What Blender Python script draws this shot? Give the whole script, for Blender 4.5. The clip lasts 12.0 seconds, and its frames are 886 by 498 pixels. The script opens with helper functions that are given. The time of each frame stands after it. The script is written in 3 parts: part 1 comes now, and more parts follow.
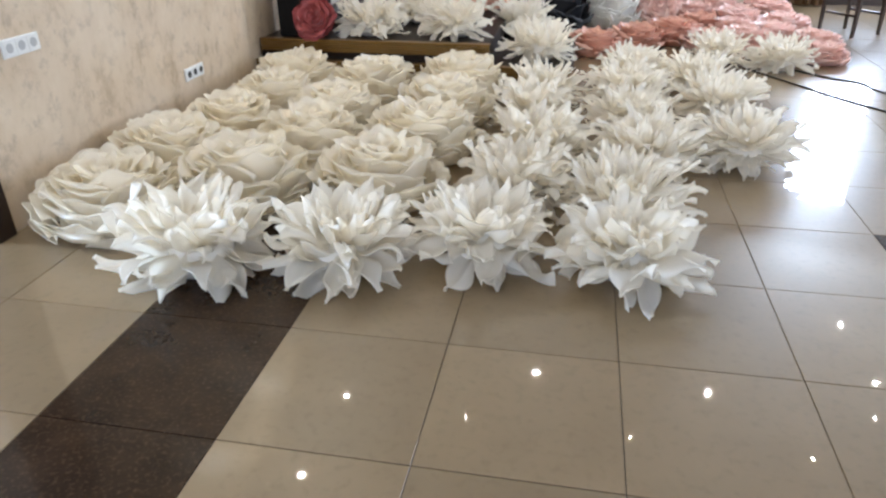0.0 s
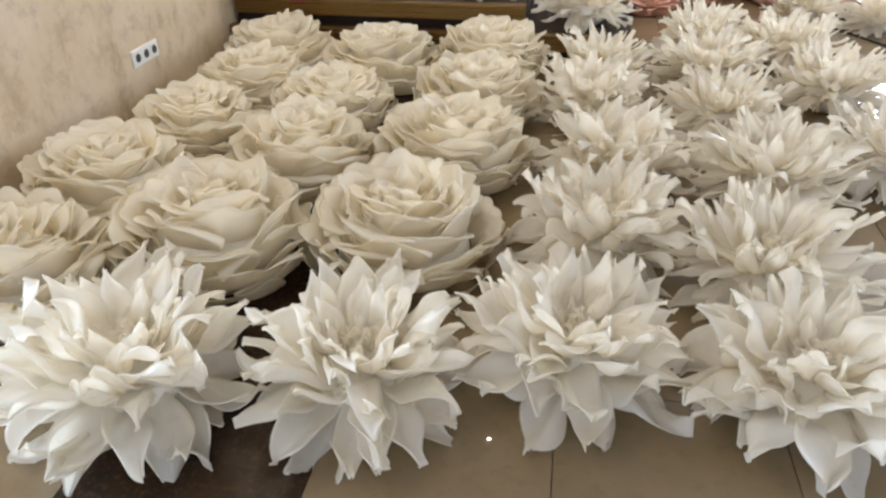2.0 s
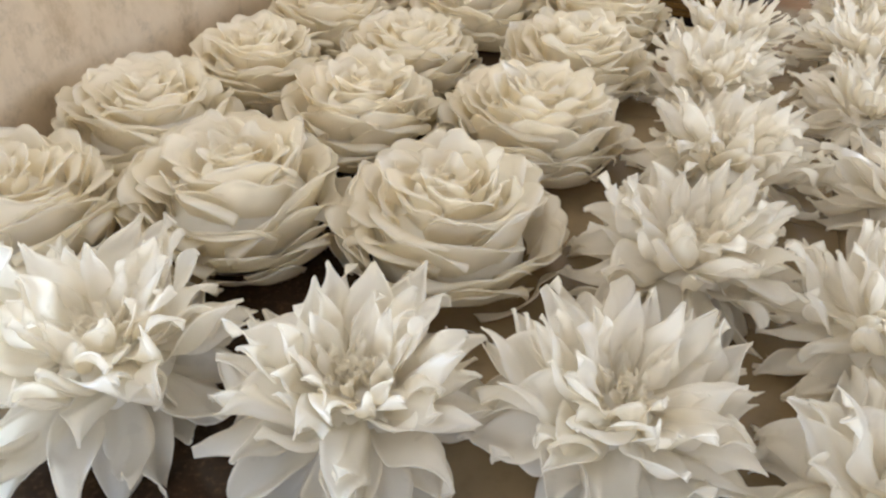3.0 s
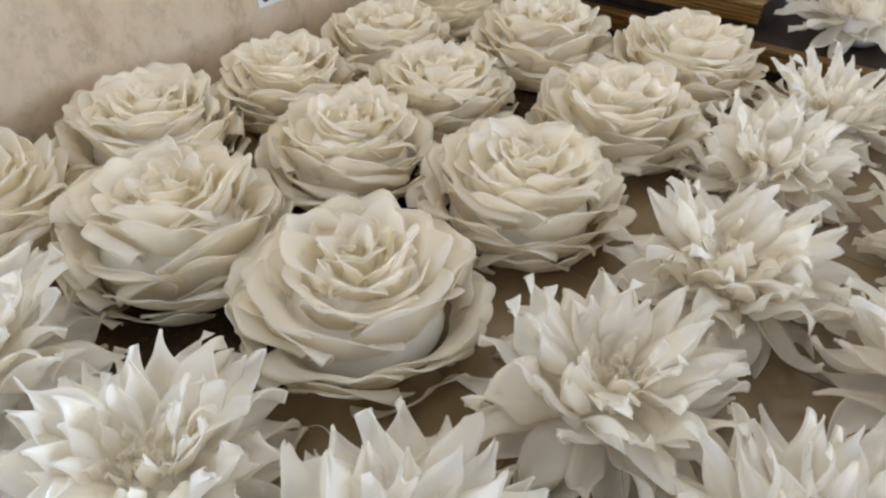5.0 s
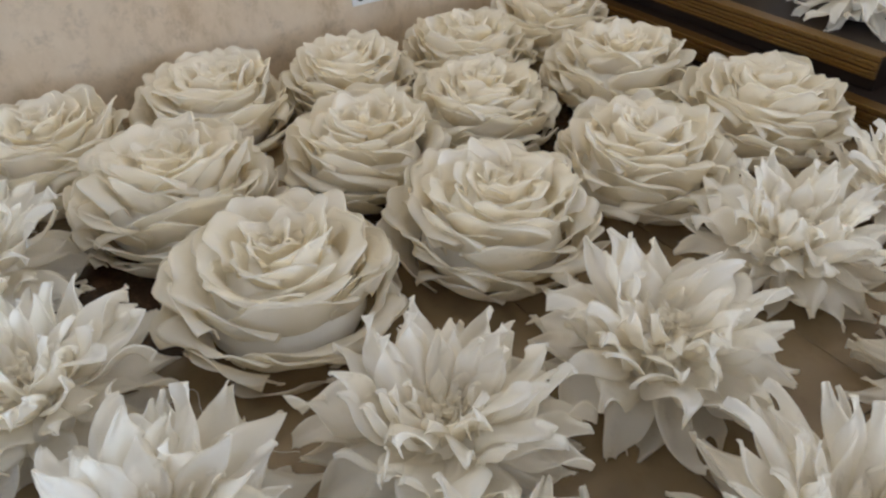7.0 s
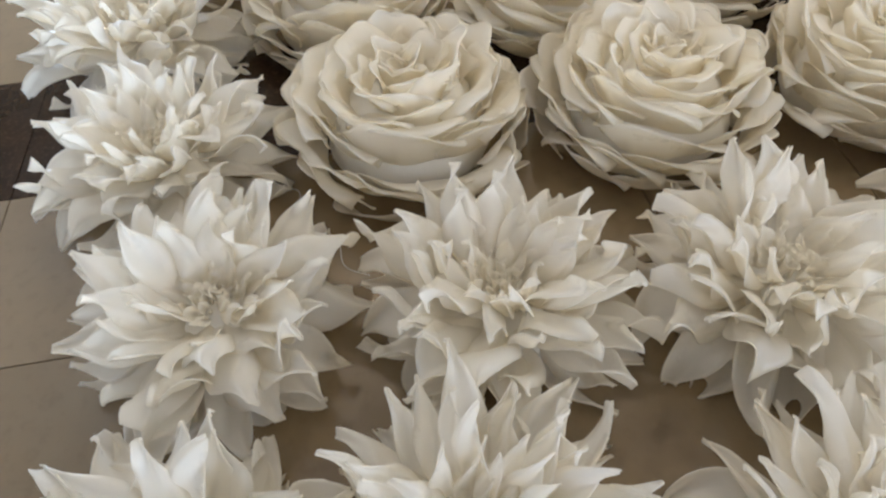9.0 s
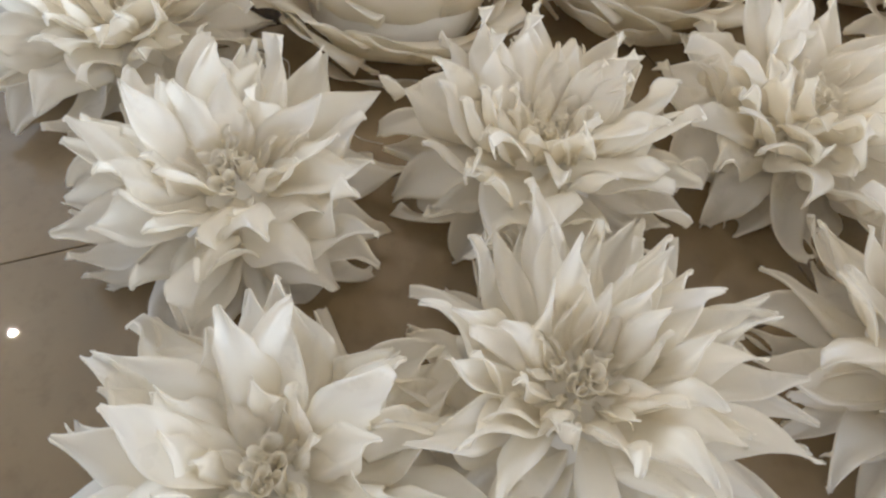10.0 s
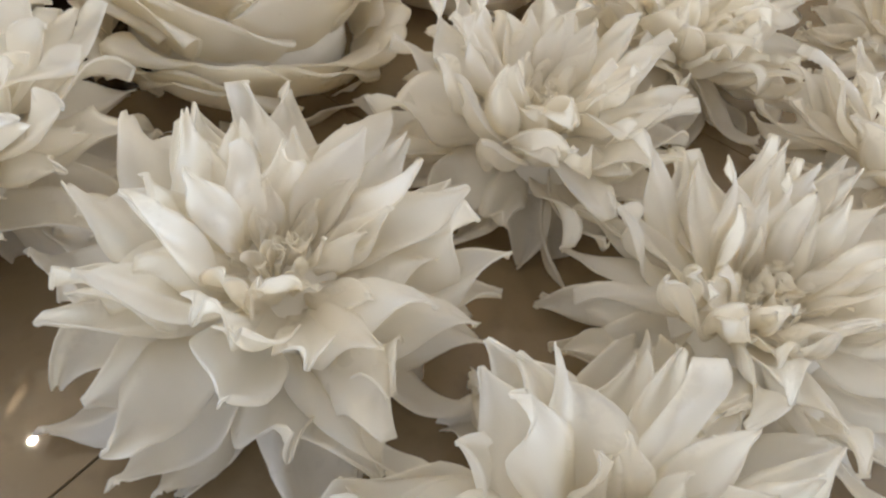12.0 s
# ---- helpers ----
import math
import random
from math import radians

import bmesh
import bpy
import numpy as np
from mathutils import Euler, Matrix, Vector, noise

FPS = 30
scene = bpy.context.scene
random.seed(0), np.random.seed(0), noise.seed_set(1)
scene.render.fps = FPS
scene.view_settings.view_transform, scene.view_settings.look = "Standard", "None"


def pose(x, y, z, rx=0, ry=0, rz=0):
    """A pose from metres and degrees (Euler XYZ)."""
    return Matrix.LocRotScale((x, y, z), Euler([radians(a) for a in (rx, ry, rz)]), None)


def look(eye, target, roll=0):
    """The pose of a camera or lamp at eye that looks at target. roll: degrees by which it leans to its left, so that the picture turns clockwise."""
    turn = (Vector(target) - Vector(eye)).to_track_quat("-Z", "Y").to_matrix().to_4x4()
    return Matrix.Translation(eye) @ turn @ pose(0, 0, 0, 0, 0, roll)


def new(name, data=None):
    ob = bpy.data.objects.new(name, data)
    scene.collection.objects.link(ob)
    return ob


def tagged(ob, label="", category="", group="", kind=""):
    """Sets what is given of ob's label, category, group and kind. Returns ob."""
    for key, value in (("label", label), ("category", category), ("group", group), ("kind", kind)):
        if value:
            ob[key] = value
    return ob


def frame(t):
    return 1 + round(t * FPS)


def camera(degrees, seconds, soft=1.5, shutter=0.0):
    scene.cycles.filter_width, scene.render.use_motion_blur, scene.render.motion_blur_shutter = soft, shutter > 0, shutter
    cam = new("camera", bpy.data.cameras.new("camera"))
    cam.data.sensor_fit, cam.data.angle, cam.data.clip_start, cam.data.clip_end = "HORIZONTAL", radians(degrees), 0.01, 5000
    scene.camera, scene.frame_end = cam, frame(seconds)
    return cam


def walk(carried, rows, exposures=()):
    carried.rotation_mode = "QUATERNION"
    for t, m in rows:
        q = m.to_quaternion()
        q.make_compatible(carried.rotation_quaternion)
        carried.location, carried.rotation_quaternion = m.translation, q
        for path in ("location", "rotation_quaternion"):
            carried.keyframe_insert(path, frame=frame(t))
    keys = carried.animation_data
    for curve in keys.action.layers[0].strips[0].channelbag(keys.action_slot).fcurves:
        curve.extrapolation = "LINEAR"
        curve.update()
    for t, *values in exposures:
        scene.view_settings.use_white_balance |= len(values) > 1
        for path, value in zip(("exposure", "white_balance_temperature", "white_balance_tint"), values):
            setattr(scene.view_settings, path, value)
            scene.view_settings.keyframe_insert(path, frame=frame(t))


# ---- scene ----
cam = camera(65.0, 12.0, soft=2.4)
PATH = [
    (0, (0.373, -2.02, 1.472), (0.039, -0.284, 0.538), -0.5),
    (0.5, (0.194, -1.771, 1.473), (0.09, 0.008, 0.564), -1.5),
    (0.7, (0.202, -1.663, 1.448), (-0.001, 0.102, 0.529), -2.6),
    (1, (0.155, -1.459, 1.454), (-0.113, 0.321, 0.581), -2.4),
    (1.5, (0.091, -1.177, 1.437), (-0.208, 0.529, 0.437), -0.6),
    (2, (-0.054, -0.885, 1.427), (-0.354, 0.764, 0.336), -0.9),
    (2.5, (-0.06, -0.667, 1.406), (-0.561, 0.856, 0.21), -1.0),
    (3, (0.01, -0.433, 1.383), (-0.536, 1.043, 0.149), 0.9),
    (3.5, (0.062, -0.199, 1.371), (-0.627, 1.206, 0.127), 0.4),
    (5.5, (0.658, 0.318, 1.456), (-0.467, 1.399, 0.205), -2.5),
    (6, (0.815, 0.455, 1.443), (-0.47, 1.33, 0.185), -4.7),
    (6.5, (0.984, 0.619, 1.467), (-0.327, 1.473, 0.221), -2.8),
    (8.5, (1.03, 1.103, 1.436), (-0.404, 1.489, 0.096), -0.6),
    (9, (1.025, 1.099, 1.409), (-0.254, 1.229, -0.123), -4.6),
    (9.5, (1.022, 0.999, 1.369), (-0.294, 1.153, -0.129), -4.8),
    (10, (1.004, 0.732, 1.253), (-0.025, 1.168, -0.406), 5.2),
    (10.5, (0.897, 0.614, 1.144), (0.23, 1.268, -0.625), 14.2),
    (11, (0.753, 0.53, 1.116), (0.317, 1.364, -0.649), 20.4),
    (11.5, (0.638, 0.338, 1.064), (0.215, 1.403, -0.576), 18.9),
    (12, (0.487, 0.186, 0.987), (-0.041, 1.424, -0.492), 15.8),
]
walk(cam, [(t, look(eye, target, roll)) for t, eye, target, roll in PATH], exposures=(
    (0, 0.16, 5350, 10), (0.5, -0.12, 5450, 10), (1, -0.08, 5550, 10), (1.6, -0.02, 5800, 10), (2.5, 0.15, 5750, 10), (3.7, 0.15, 5700, 10), (5.5, 0.0, 5350, 10), (6.7, -0.12, 5400, 10),
    (8.2, -0.68, 5350, 10), (8.6, -0.64, 5350, 10), (9.0, -0.04, 5500, 10), (9.5, 0.05, 5600, 10), (12, 0.02, 5750, 10)))

# ---- light ----
world = bpy.data.worlds.new("world")
scene.world = world
world.use_nodes = True
wn = world.node_tree.nodes
sky = wn.new("ShaderNodeTexSky")
sky.sky_type, sky.sun_disc = "NISHITA", False
sky.sun_elevation, sky.sun_rotation = radians(38), radians(150)
world.node_tree.links.new(sky.outputs[0], wn["Background"].inputs[0])
wn["Background"].inputs[1].default_value = 0.12

CEIL = 3.3


def area_lamp(name, eye, target, w, h, watts, colour):
    data = bpy.data.lights.new(name, "AREA")
    data.shape, data.size, data.size_y, data.energy, data.color = "RECTANGLE", w, h, watts, colour
    ob = new(name, data)
    ob.matrix_world = look(eye, target)
    return ob


# daylight by the south, west and first north windows, then two added fill lamps
area_lamp("window_light_south", (0.4, -5.85, 1.75), (0.4, 0, 0.9), 6.6, 1.9, 105, (0.88, 0.93, 1.0))
area_lamp("window_light_west", (-5.85, -0.08, 1.75), (0, 0.2, 0.6), 1.0, 1.9, 225, (0.74, 0.86, 1.0))
area_lamp("window_light_north", (3.95, 8.27, 1.85), (2.6, 3, 0.9), 0.8, 1.7, 150, (0.90, 0.95, 1.0))
# added fill from the east, brightening the right-hand and far flowers
area_lamp("window_light_east", (6.85, 3.5, 1.75), (0, 3.2, 0.5), 6.0, 1.9, 165, (0.90, 0.94, 1.0))
# added fill from the north-east, backlighting the petals; no window is known there
area_lamp("window_light_north", (5.9, 8.27, 1.85), (2.4, 2.5, 0.6), 1.8, 1.7, 18, (0.88, 0.94, 1.0))

# warm recessed spotlights in the ceiling: x, y, radius, watts
SPOTS = ((-1.71, 3.40, 0.0205), (0.21, 4.13, 0.0205), (2.0, 4.10, 0.0205), (-1.78, 2.28, 0.0205), (3.74, 5.70, 0.0205), (3.77, 4.60, 0.0205), (-2.0, -1.2, 0.0205), (-1.98, 0.75, 0.0205))
SMALL_SPOTS = ((-0.43, 3.29, 0.010), (1.17, 3.29, 0.010), (2.82, 3.31, 0.010), (3.57, 4.0, 0.010))
for x, y, radius in SPOTS + SMALL_SPOTS:
    data = bpy.data.lights.new("spotlight_bulb", "AREA")
    data.shape, data.size, data.energy, data.color = "DISK", radius * 2, 13 if radius > 0.02 else 0.7, (1.0, 0.88, 0.66)
    new("spotlight_bulb", data).matrix_world = look((x, y, CEIL - 0.026), (x, y, 0))

# ---- materials ----


def material(name):
    m = bpy.data.materials.new(name)
    m.use_nodes = True
    return m, m.node_tree.nodes, m.node_tree.links, m.node_tree.nodes["Principled BSDF"]


def noise_node(n, l, scale, detail=4.0, coord="Object", rough=0.55, stretch=(1, 1, 1)):
    co = n.new("ShaderNodeTexCoord")
    mp = n.new("ShaderNodeMapping")
    mp.inputs["Scale"].default_value = stretch
    tx = n.new("ShaderNodeTexNoise")
    tx.inputs["Scale"].default_value, tx.inputs["Detail"].default_value, tx.inputs["Roughness"].default_value = scale, detail, rough
    info, add = n.new("ShaderNodeObjectInfo"), n.new("ShaderNodeVectorMath")
    shift = n.new("ShaderNodeMath")
    shift.operation, shift.inputs[1].default_value = "MULTIPLY", 23.0
    l.new(info.outputs["Random"], shift.inputs[0])
    l.new(co.outputs[coord], mp.inputs[0])
    l.new(mp.outputs[0], add.inputs[0])
    l.new(shift.outputs[0], add.inputs[1])
    l.new(add.outputs[0], tx.inputs["Vector"])
    return tx.outputs["Fac"]


def ramp(n, l, fac, stops):
    r = n.new("ShaderNodeValToRGB")
    e = r.color_ramp.elements
    while len(e) < len(stops):
        e.new(0.5)
    for k, (p, c) in zip(e, stops):
        k.position, k.color = p, (*c, 1)
    l.new(fac, r.inputs[0])
    return r.outputs[0]


def mix_colour(n, l, fac, a, b, mode="MIX"):
    x = n.new("ShaderNodeMix")
    x.data_type, x.blend_type = "RGBA", mode
    for sock, v in ((x.inputs[0], fac), (x.inputs[6], a), (x.inputs[7], b)):
        if isinstance(v, (int, float)):
            sock.default_value = v
        elif isinstance(v, tuple):
            sock.default_value = (*v, 1)
        else:
            l.new(v, sock)
    return x.outputs[2]


def bump(n, l, fac, p, strength, distance):
    b = n.new("ShaderNodeBump")
    b.inputs["Strength"].default_value, b.inputs["Distance"].default_value = strength, distance
    l.new(fac, b.inputs["Height"])
    l.new(b.outputs[0], p.inputs["Normal"])
    return b


def plain(name, colour, rough=0.5, metal=0.0, vary=0.18, scale=30.0, relief=0.15):
    """A simple worn surface with grain at two scales."""
    m, n, l, p = material(name)
    fine, broad = noise_node(n, l, scale, 6), noise_node(n, l, scale * 0.12, 3)
    dark, light = tuple(c * (1 - vary) for c in colour), tuple(min(1, c * (1 + vary)) for c in colour)
    a = ramp(n, l, fine, [(0.3, dark), (0.7, light)])
    l.new(mix_colour(n, l, broad, a, colour), p.inputs["Base Color"])
    p.inputs["Roughness"].default_value, p.inputs["Metallic"].default_value = rough, metal
    bump(n, l, fine, p, relief, 0.002)
    return m


def foam(name, colour, depth_colour, share=0.52, rough=0.31, vary=0.02):
    """Thin sheet of satin foam: matt with a soft pearly sheen, much of the light passing through the sheet."""
    m, n, l, p = material(name)
    info = n.new("ShaderNodeObjectInfo")
    tone = ramp(n, l, info.outputs["Random"], [(0.0, tuple(c * (1 - vary) for c in colour)), (1.0, tuple(min(0.98, c * (1 + vary)) for c in colour))])
    broad = noise_node(n, l, 9.0, 3)
    tone = mix_colour(n, l, ramp(n, l, broad, [(0.35, (0, 0, 0)), (0.75, (0.25, 0.25, 0.25))]), tone, depth_colour)
    l.new(tone, p.inputs["Base Color"])
    sheen = noise_node(n, l, 14.0, 4)
    l.new(ramp(n, l, sheen, [(0.3, (rough - 0.06,) * 3), (0.7, (rough + 0.10,) * 3)]), p.inputs["Roughness"])
    p.inputs["Specular IOR Level"].default_value = 0.9 if share > 0.3 else 0.3
    fine, soft = noise_node(n, l, 60.0, 5, stretch=(0.5, 1, 1)), noise_node(n, l, 11.0, 2)
    b = bump(n, l, fine, p, 0.16, 0.003)
    c = n.new("ShaderNodeBump")
    c.inputs["Strength"].default_value, c.inputs["Distance"].default_value = 0.35, 0.012
    l.new(soft, c.inputs["Height"])
    l.new(c.outputs[0], b.inputs["Normal"])
    t, mx = n.new("ShaderNodeBsdfTranslucent"), n.new("ShaderNodeMixShader")
    t.inputs["Color"].default_value = (*depth_colour, 1)
    mx.inputs[0].default_value = share
    l.new(p.outputs[0], mx.inputs[1])
    l.new(t.outputs[0], mx.inputs[2])
    l.new(mx.outputs[0], n["Material Output"].inputs[0])
    return m


def tile_material(name, a, b, veins, scale, rough, gloss=0.5):
    m, n, l, p = material(name)
    info = n.new("ShaderNodeObjectInfo")
    broad = noise_node(n, l, scale, 6, "Object", 0.6)
    fine = noise_node(n, l, scale * 14, 4)
    base = ramp(n, l, broad, [(0.3, a), (0.7, b)])
    base = mix_colour(n, l, ramp(n, l, fine, [(0.52, (0, 0, 0)), (0.75, (0.5, 0.5, 0.5))]), base, veins)
    tone = ramp(n, l, info.outputs["Random"], [(0, (0.93, 0.93, 0.93)), (1, (1.04, 1.03, 1.02))])
    l.new(mix_colour(n, l, 1.0, base, tone, "MULTIPLY"), p.inputs["Base Color"])
    smear = noise_node(n, l, 3.0, 4)
    r = n.new("ShaderNodeMapRange")
    r.inputs["To Min"].default_value, r.inputs["To Max"].default_value = rough, rough + 0.05
    l.new(smear, r.inputs["Value"])
    l.new(r.outputs[0], p.inputs["Roughness"])
    p.inputs["Specular IOR Level"].default_value = 0.45 * gloss
    p.inputs["Coat Weight"].default_value, p.inputs["Coat Roughness"].default_value = 2.0 * gloss, 0.02
    wave = noise_node(n, l, 6.0, 2)
    bump(n, l, wave, p, 0.008, 0.004)
    return m


def plaster_material():
    m, n, l, p = material("venetian_plaster")
    broad = noise_node(n, l, 1.3, 5, rough=0.6)
    mid = noise_node(n, l, 5.0, 8, rough=0.70, stretch=(1, 1, 0.6))
    fine = noise_node(n, l, 38.0, 6)
    base = ramp(n, l, mid, [(0.30, (0.38, 0.27, 0.155)), (0.45, (0.60, 0.475, 0.325)), (0.72, (0.71, 0.595, 0.445))])
    base = mix_colour(n, l, ramp(n, l, broad, [(0.40, (0, 0, 0)), (0.72, (0.55, 0.55, 0.55))]), base, (0.69, 0.58, 0.44))
    grey = ramp(n, l, noise_node(n, l, 8.0, 9, rough=0.75), [(0.52, (0, 0, 0)), (0.68, (0.55, 0.55, 0.55))])
    l.new(mix_colour(n, l, grey, base, (0.29, 0.225, 0.16)), p.inputs["Base Color"])
    p.inputs["Roughness"].default_value = 0.42
    bump(n, l, fine, p, 0.12, 0.003)
    return m


FOAM = foam("ivory_foam", (0.950, 0.915, 0.862), (0.985, 0.918, 0.745))
FOAM_WHITE = foam("white_foam", (0.955, 0.930, 0.892), (0.985, 0.926, 0.785))
CORE_IVORY = foam("solid_ivory_foam", (0.955, 0.920, 0.855), (0.95, 0.90, 0.80), 0.0)
PINK = foam("pale_pink_organza", (0.90, 0.69, 0.61), (0.90, 0.62, 0.52), 0.4, vary=0.10)
SALMON = foam("salmon_organza", (0.82, 0.52, 0.40), (0.80, 0.45, 0.31), 0.35, vary=0.12)
ROSE_RED = foam("dusty_red_foam", (0.33, 0.075, 0.075), (0.30, 0.06, 0.06), 0.0, vary=0.15)
BLACK_PETAL = foam("black_foam", (0.012, 0.012, 0.014), (0.02, 0.02, 0.02), 0.0, rough=0.5)
GREY_PETAL = foam("grey_foam", (0.16, 0.17, 0.18), (0.2, 0.2, 0.2), 0.0)
NET = foam("white_tulle", (0.92, 0.90, 0.86), (0.88, 0.86, 0.80), 0.45, rough=0.7)
BEIGE_TILE = tile_material("polished_beige_tile", (0.208, 0.148, 0.080), (0.243, 0.176, 0.098), (0.172, 0.122, 0.065), 2.2, 0.32)
DARK_TILE = tile_material("dark_brown_marble_tile", (0.016, 0.009, 0.005), (0.042, 0.024, 0.013), (0.105, 0.064, 0.036), 5.0, 0.22, 0.14)
GROUT = plain("dark_grout", (0.06, 0.045, 0.035), 0.85)
PLASTER = plaster_material()
CEILING_PAINT = plain("ceiling_paint", (0.84, 0.81, 0.76), 0.8, vary=0.026)
CREAM_WALL = plain("cream_wall", (0.70, 0.61, 0.49), 0.6, vary=0.08, scale=8)
WHITE_WALL = plain("white_wall", (0.74, 0.72, 0.68), 0.6, vary=0.05, scale=8)
BROWN_STAGE = plain("dark_brown_laminate", (0.020, 0.013, 0.010), 0.5, vary=0.3, scale=12)
BROWN_STAGE.node_tree.nodes["Principled BSDF"].inputs["Specular IOR Level"].default_value = 0.25
GOLD = plain("aged_gold_trim", (0.27, 0.165, 0.055), 0.34, metal=0.9, vary=0.45, scale=110, relief=0.7)
SILVER_GILT = plain("silver_gilt_moulding", (0.52, 0.42, 0.26), 0.34, metal=0.75, vary=0.3, scale=60)
BLACK_BOX = plain("black_speaker_paint", (0.005, 0.005, 0.0055), 0.6, vary=0.3, scale=90)
BLACK_BOX.node_tree.nodes["Principled BSDF"].inputs["Specular IOR Level"].default_value = 0.2
DARK_WOOD = plain("dark_stained_wood", (0.030, 0.017, 0.011), 0.35, vary=0.4, scale=25)
SEAT_CLOTH = plain("white_seat_cloth", (0.70, 0.66, 0.60), 0.8, vary=0.06)
WHITE_PLASTIC = plain("white_plastic", (0.78, 0.78, 0.76), 0.35, vary=0.026)
GREY_PLASTIC = plain("pale_grey_plastic", (0.45, 0.46, 0.46), 0.3, vary=0.05)
DARK_PLASTIC = plain("dark_plastic", (0.03, 0.03, 0.0205), 0.4)
RUBBER = plain("black_cable_rubber", (0.012, 0.012, 0.010), 0.55)
CURTAIN = plain("gold_brown_curtain", (0.20, 0.12, 0.055), 0.75, vary=0.25, scale=14)
CURTAIN_DARK = plain("dark_green_curtain", (0.03, 0.032, 0.022), 0.8, vary=0.25, scale=14)
PINK_DRAPE = plain("hot_pink_drape", (0.75, 0.16, 0.22), 0.6, vary=0.15, scale=14)
BAG = foam("yellow_plastic_bag", (0.66, 0.60, 0.24), (0.70, 0.62, 0.22), 0.4, rough=0.25)


def glow(name, colour, strength):
    m, n, l, p = material(name)
    p.inputs["Base Color"].default_value = (*colour, 1)
    p.inputs["Emission Color"].default_value = (*colour, 1)
    p.inputs["Emission Strength"].default_value = strength
    return m


LAMP_GLASS = glow("lit_lamp_glass", (1.0, 0.84, 0.60), 30.0)
PICTURE = plain("dark_mottled_picture", (0.10, 0.09, 0.08), 0.15, vary=0.6, scale=6)
GLASS, gn, gl, gp = material("window_glass")
gp.inputs["Transmission Weight"].default_value, gp.inputs["Roughness"].default_value = 1.0, 0.0
gp.inputs["Base Color"].default_value = (0.95, 0.97, 1, 1)

# ---- mesh helpers ----


def mesh_of(name, bm, mat, smooth=False):
    bmesh.ops.recalc_face_normals(bm, faces=bm.faces)
    me = bpy.data.meshes.new(name)
    bm.to_mesh(me)
    bm.free()
    me.materials.append(mat)
    if smooth:
        me.shade_smooth()
    return me


def part(name, bm, mat, parent=None, label="", smooth=False):
    ob = new(name, bm if isinstance(bm, bpy.types.Mesh) else mesh_of(name, bm, mat, smooth))
    ob.parent = parent
    return tagged(ob, label) if label else ob


def box(x0, x1, y0, y1, z0, z1, bevel=0.0, segments=2, bm=None):
    bm = bm or bmesh.new()
    m = Matrix.Translation(((x0 + x1) / 2, (y0 + y1) / 2, (z0 + z1) / 2)) @ Matrix.Diagonal((x1 - x0, y1 - y0, z1 - z0, 1))
    made = bmesh.ops.create_cube(bm, size=1, matrix=m)
    if bevel:
        edges = list({e for v in made["verts"] for e in v.link_edges})
        bmesh.ops.bevel(bm, geom=edges, offset=bevel, segments=segments, affect="EDGES", profile=0.6)
    return bm


def cylinder(r0, r1, z0, z1, m=None, sides=20, bm=None):
    bm = bm or bmesh.new()
    bmesh.ops.create_cone(bm, cap_ends=True, segments=sides, radius1=r0, radius2=r1, depth=z1 - z0,
                          matrix=(m or Matrix()) @ Matrix.Translation((0, 0, (z0 + z1) / 2)))
    return bm


def lathe(profile, sides=28):
    """A turned body from (radius, height) pairs."""
    bm = bmesh.new()
    rings = [[bm.verts.new((r * math.cos(2 * math.pi * k / sides), r * math.sin(2 * math.pi * k / sides), z)) for k in range(sides)] for r, z in profile]
    for a, b in zip(rings, rings[1:]):
        for k in range(sides):
            bm.faces.new((a[k], a[(k + 1) % sides], b[(k + 1) % sides], b[k]))
    bm.faces.new(rings[0][::-1])
    bm.faces.new(rings[-1])
    return bm


def thing(name, label, category, group="", m=None):
    ob = new(name)
    ob.empty_display_size = 0.05
    ob.matrix_world = m or Matrix()
    return tagged(ob, label, category, group)


def structure(name, bm, mat, label, category=""):
    return tagged(part(name, bm, mat), label, category, kind="structure")


def sheet_mesh(name, grid, thick, mat):
    """A closed thin sheet from a grid of points (rows along, columns across)."""
    g = np.asarray(grid, float)
    nv, nu = g.shape[:2]
    n = np.cross(np.gradient(g, axis=0), np.gradient(g, axis=1))
    n /= np.linalg.norm(n, axis=-1, keepdims=True) + 1e-9
    top, low = (g + n * thick / 2).reshape(-1, 3), (g - n * thick / 2).reshape(-1, 3)
    k = nv * nu
    faces = []
    for i in range(nv - 1):
        for j in range(nu - 1):
            a = i * nu + j
            faces.append((a, a + nu, a + nu + 1, a + 1))
            faces.append((k + a, k + a + 1, k + a + nu + 1, k + a + nu))
    rim = [j for j in range(nu)] + [i * nu + nu - 1 for i in range(1, nv)] + [(nv - 1) * nu + j for j in range(nu - 2, -1, -1)] + [i * nu for i in range(nv - 2, 0, -1)]
    for a, b in zip(rim, rim[1:] + rim[:1]):
        faces.append((a, b, k + b, k + a))
    me = bpy.data.meshes.new(name)
    me.from_pydata(np.concatenate([top, low]).tolist(), [], faces)
    me.materials.append(mat)
    me.shade_smooth()
    return me


# ---- setting ----
def slab(name, x0, x1, y0, y1, z0, z1, mat, label, category="wall"):
    return structure(name, box(x0, x1, y0, y1, z0, z1), mat, label, category)


floor = slab("floor", -6.3, 7.3, -6.3, 8.9, -0.2, -0.006, GROUT, "dark grout bed under the polished floor tiles", "floor")
slab("ceiling", -6.3, 7.3, -6.3, 8.9, CEIL, CEIL + 0.2, CEILING_PAINT, "pale painted ceiling with recessed lamps", "ceiling")


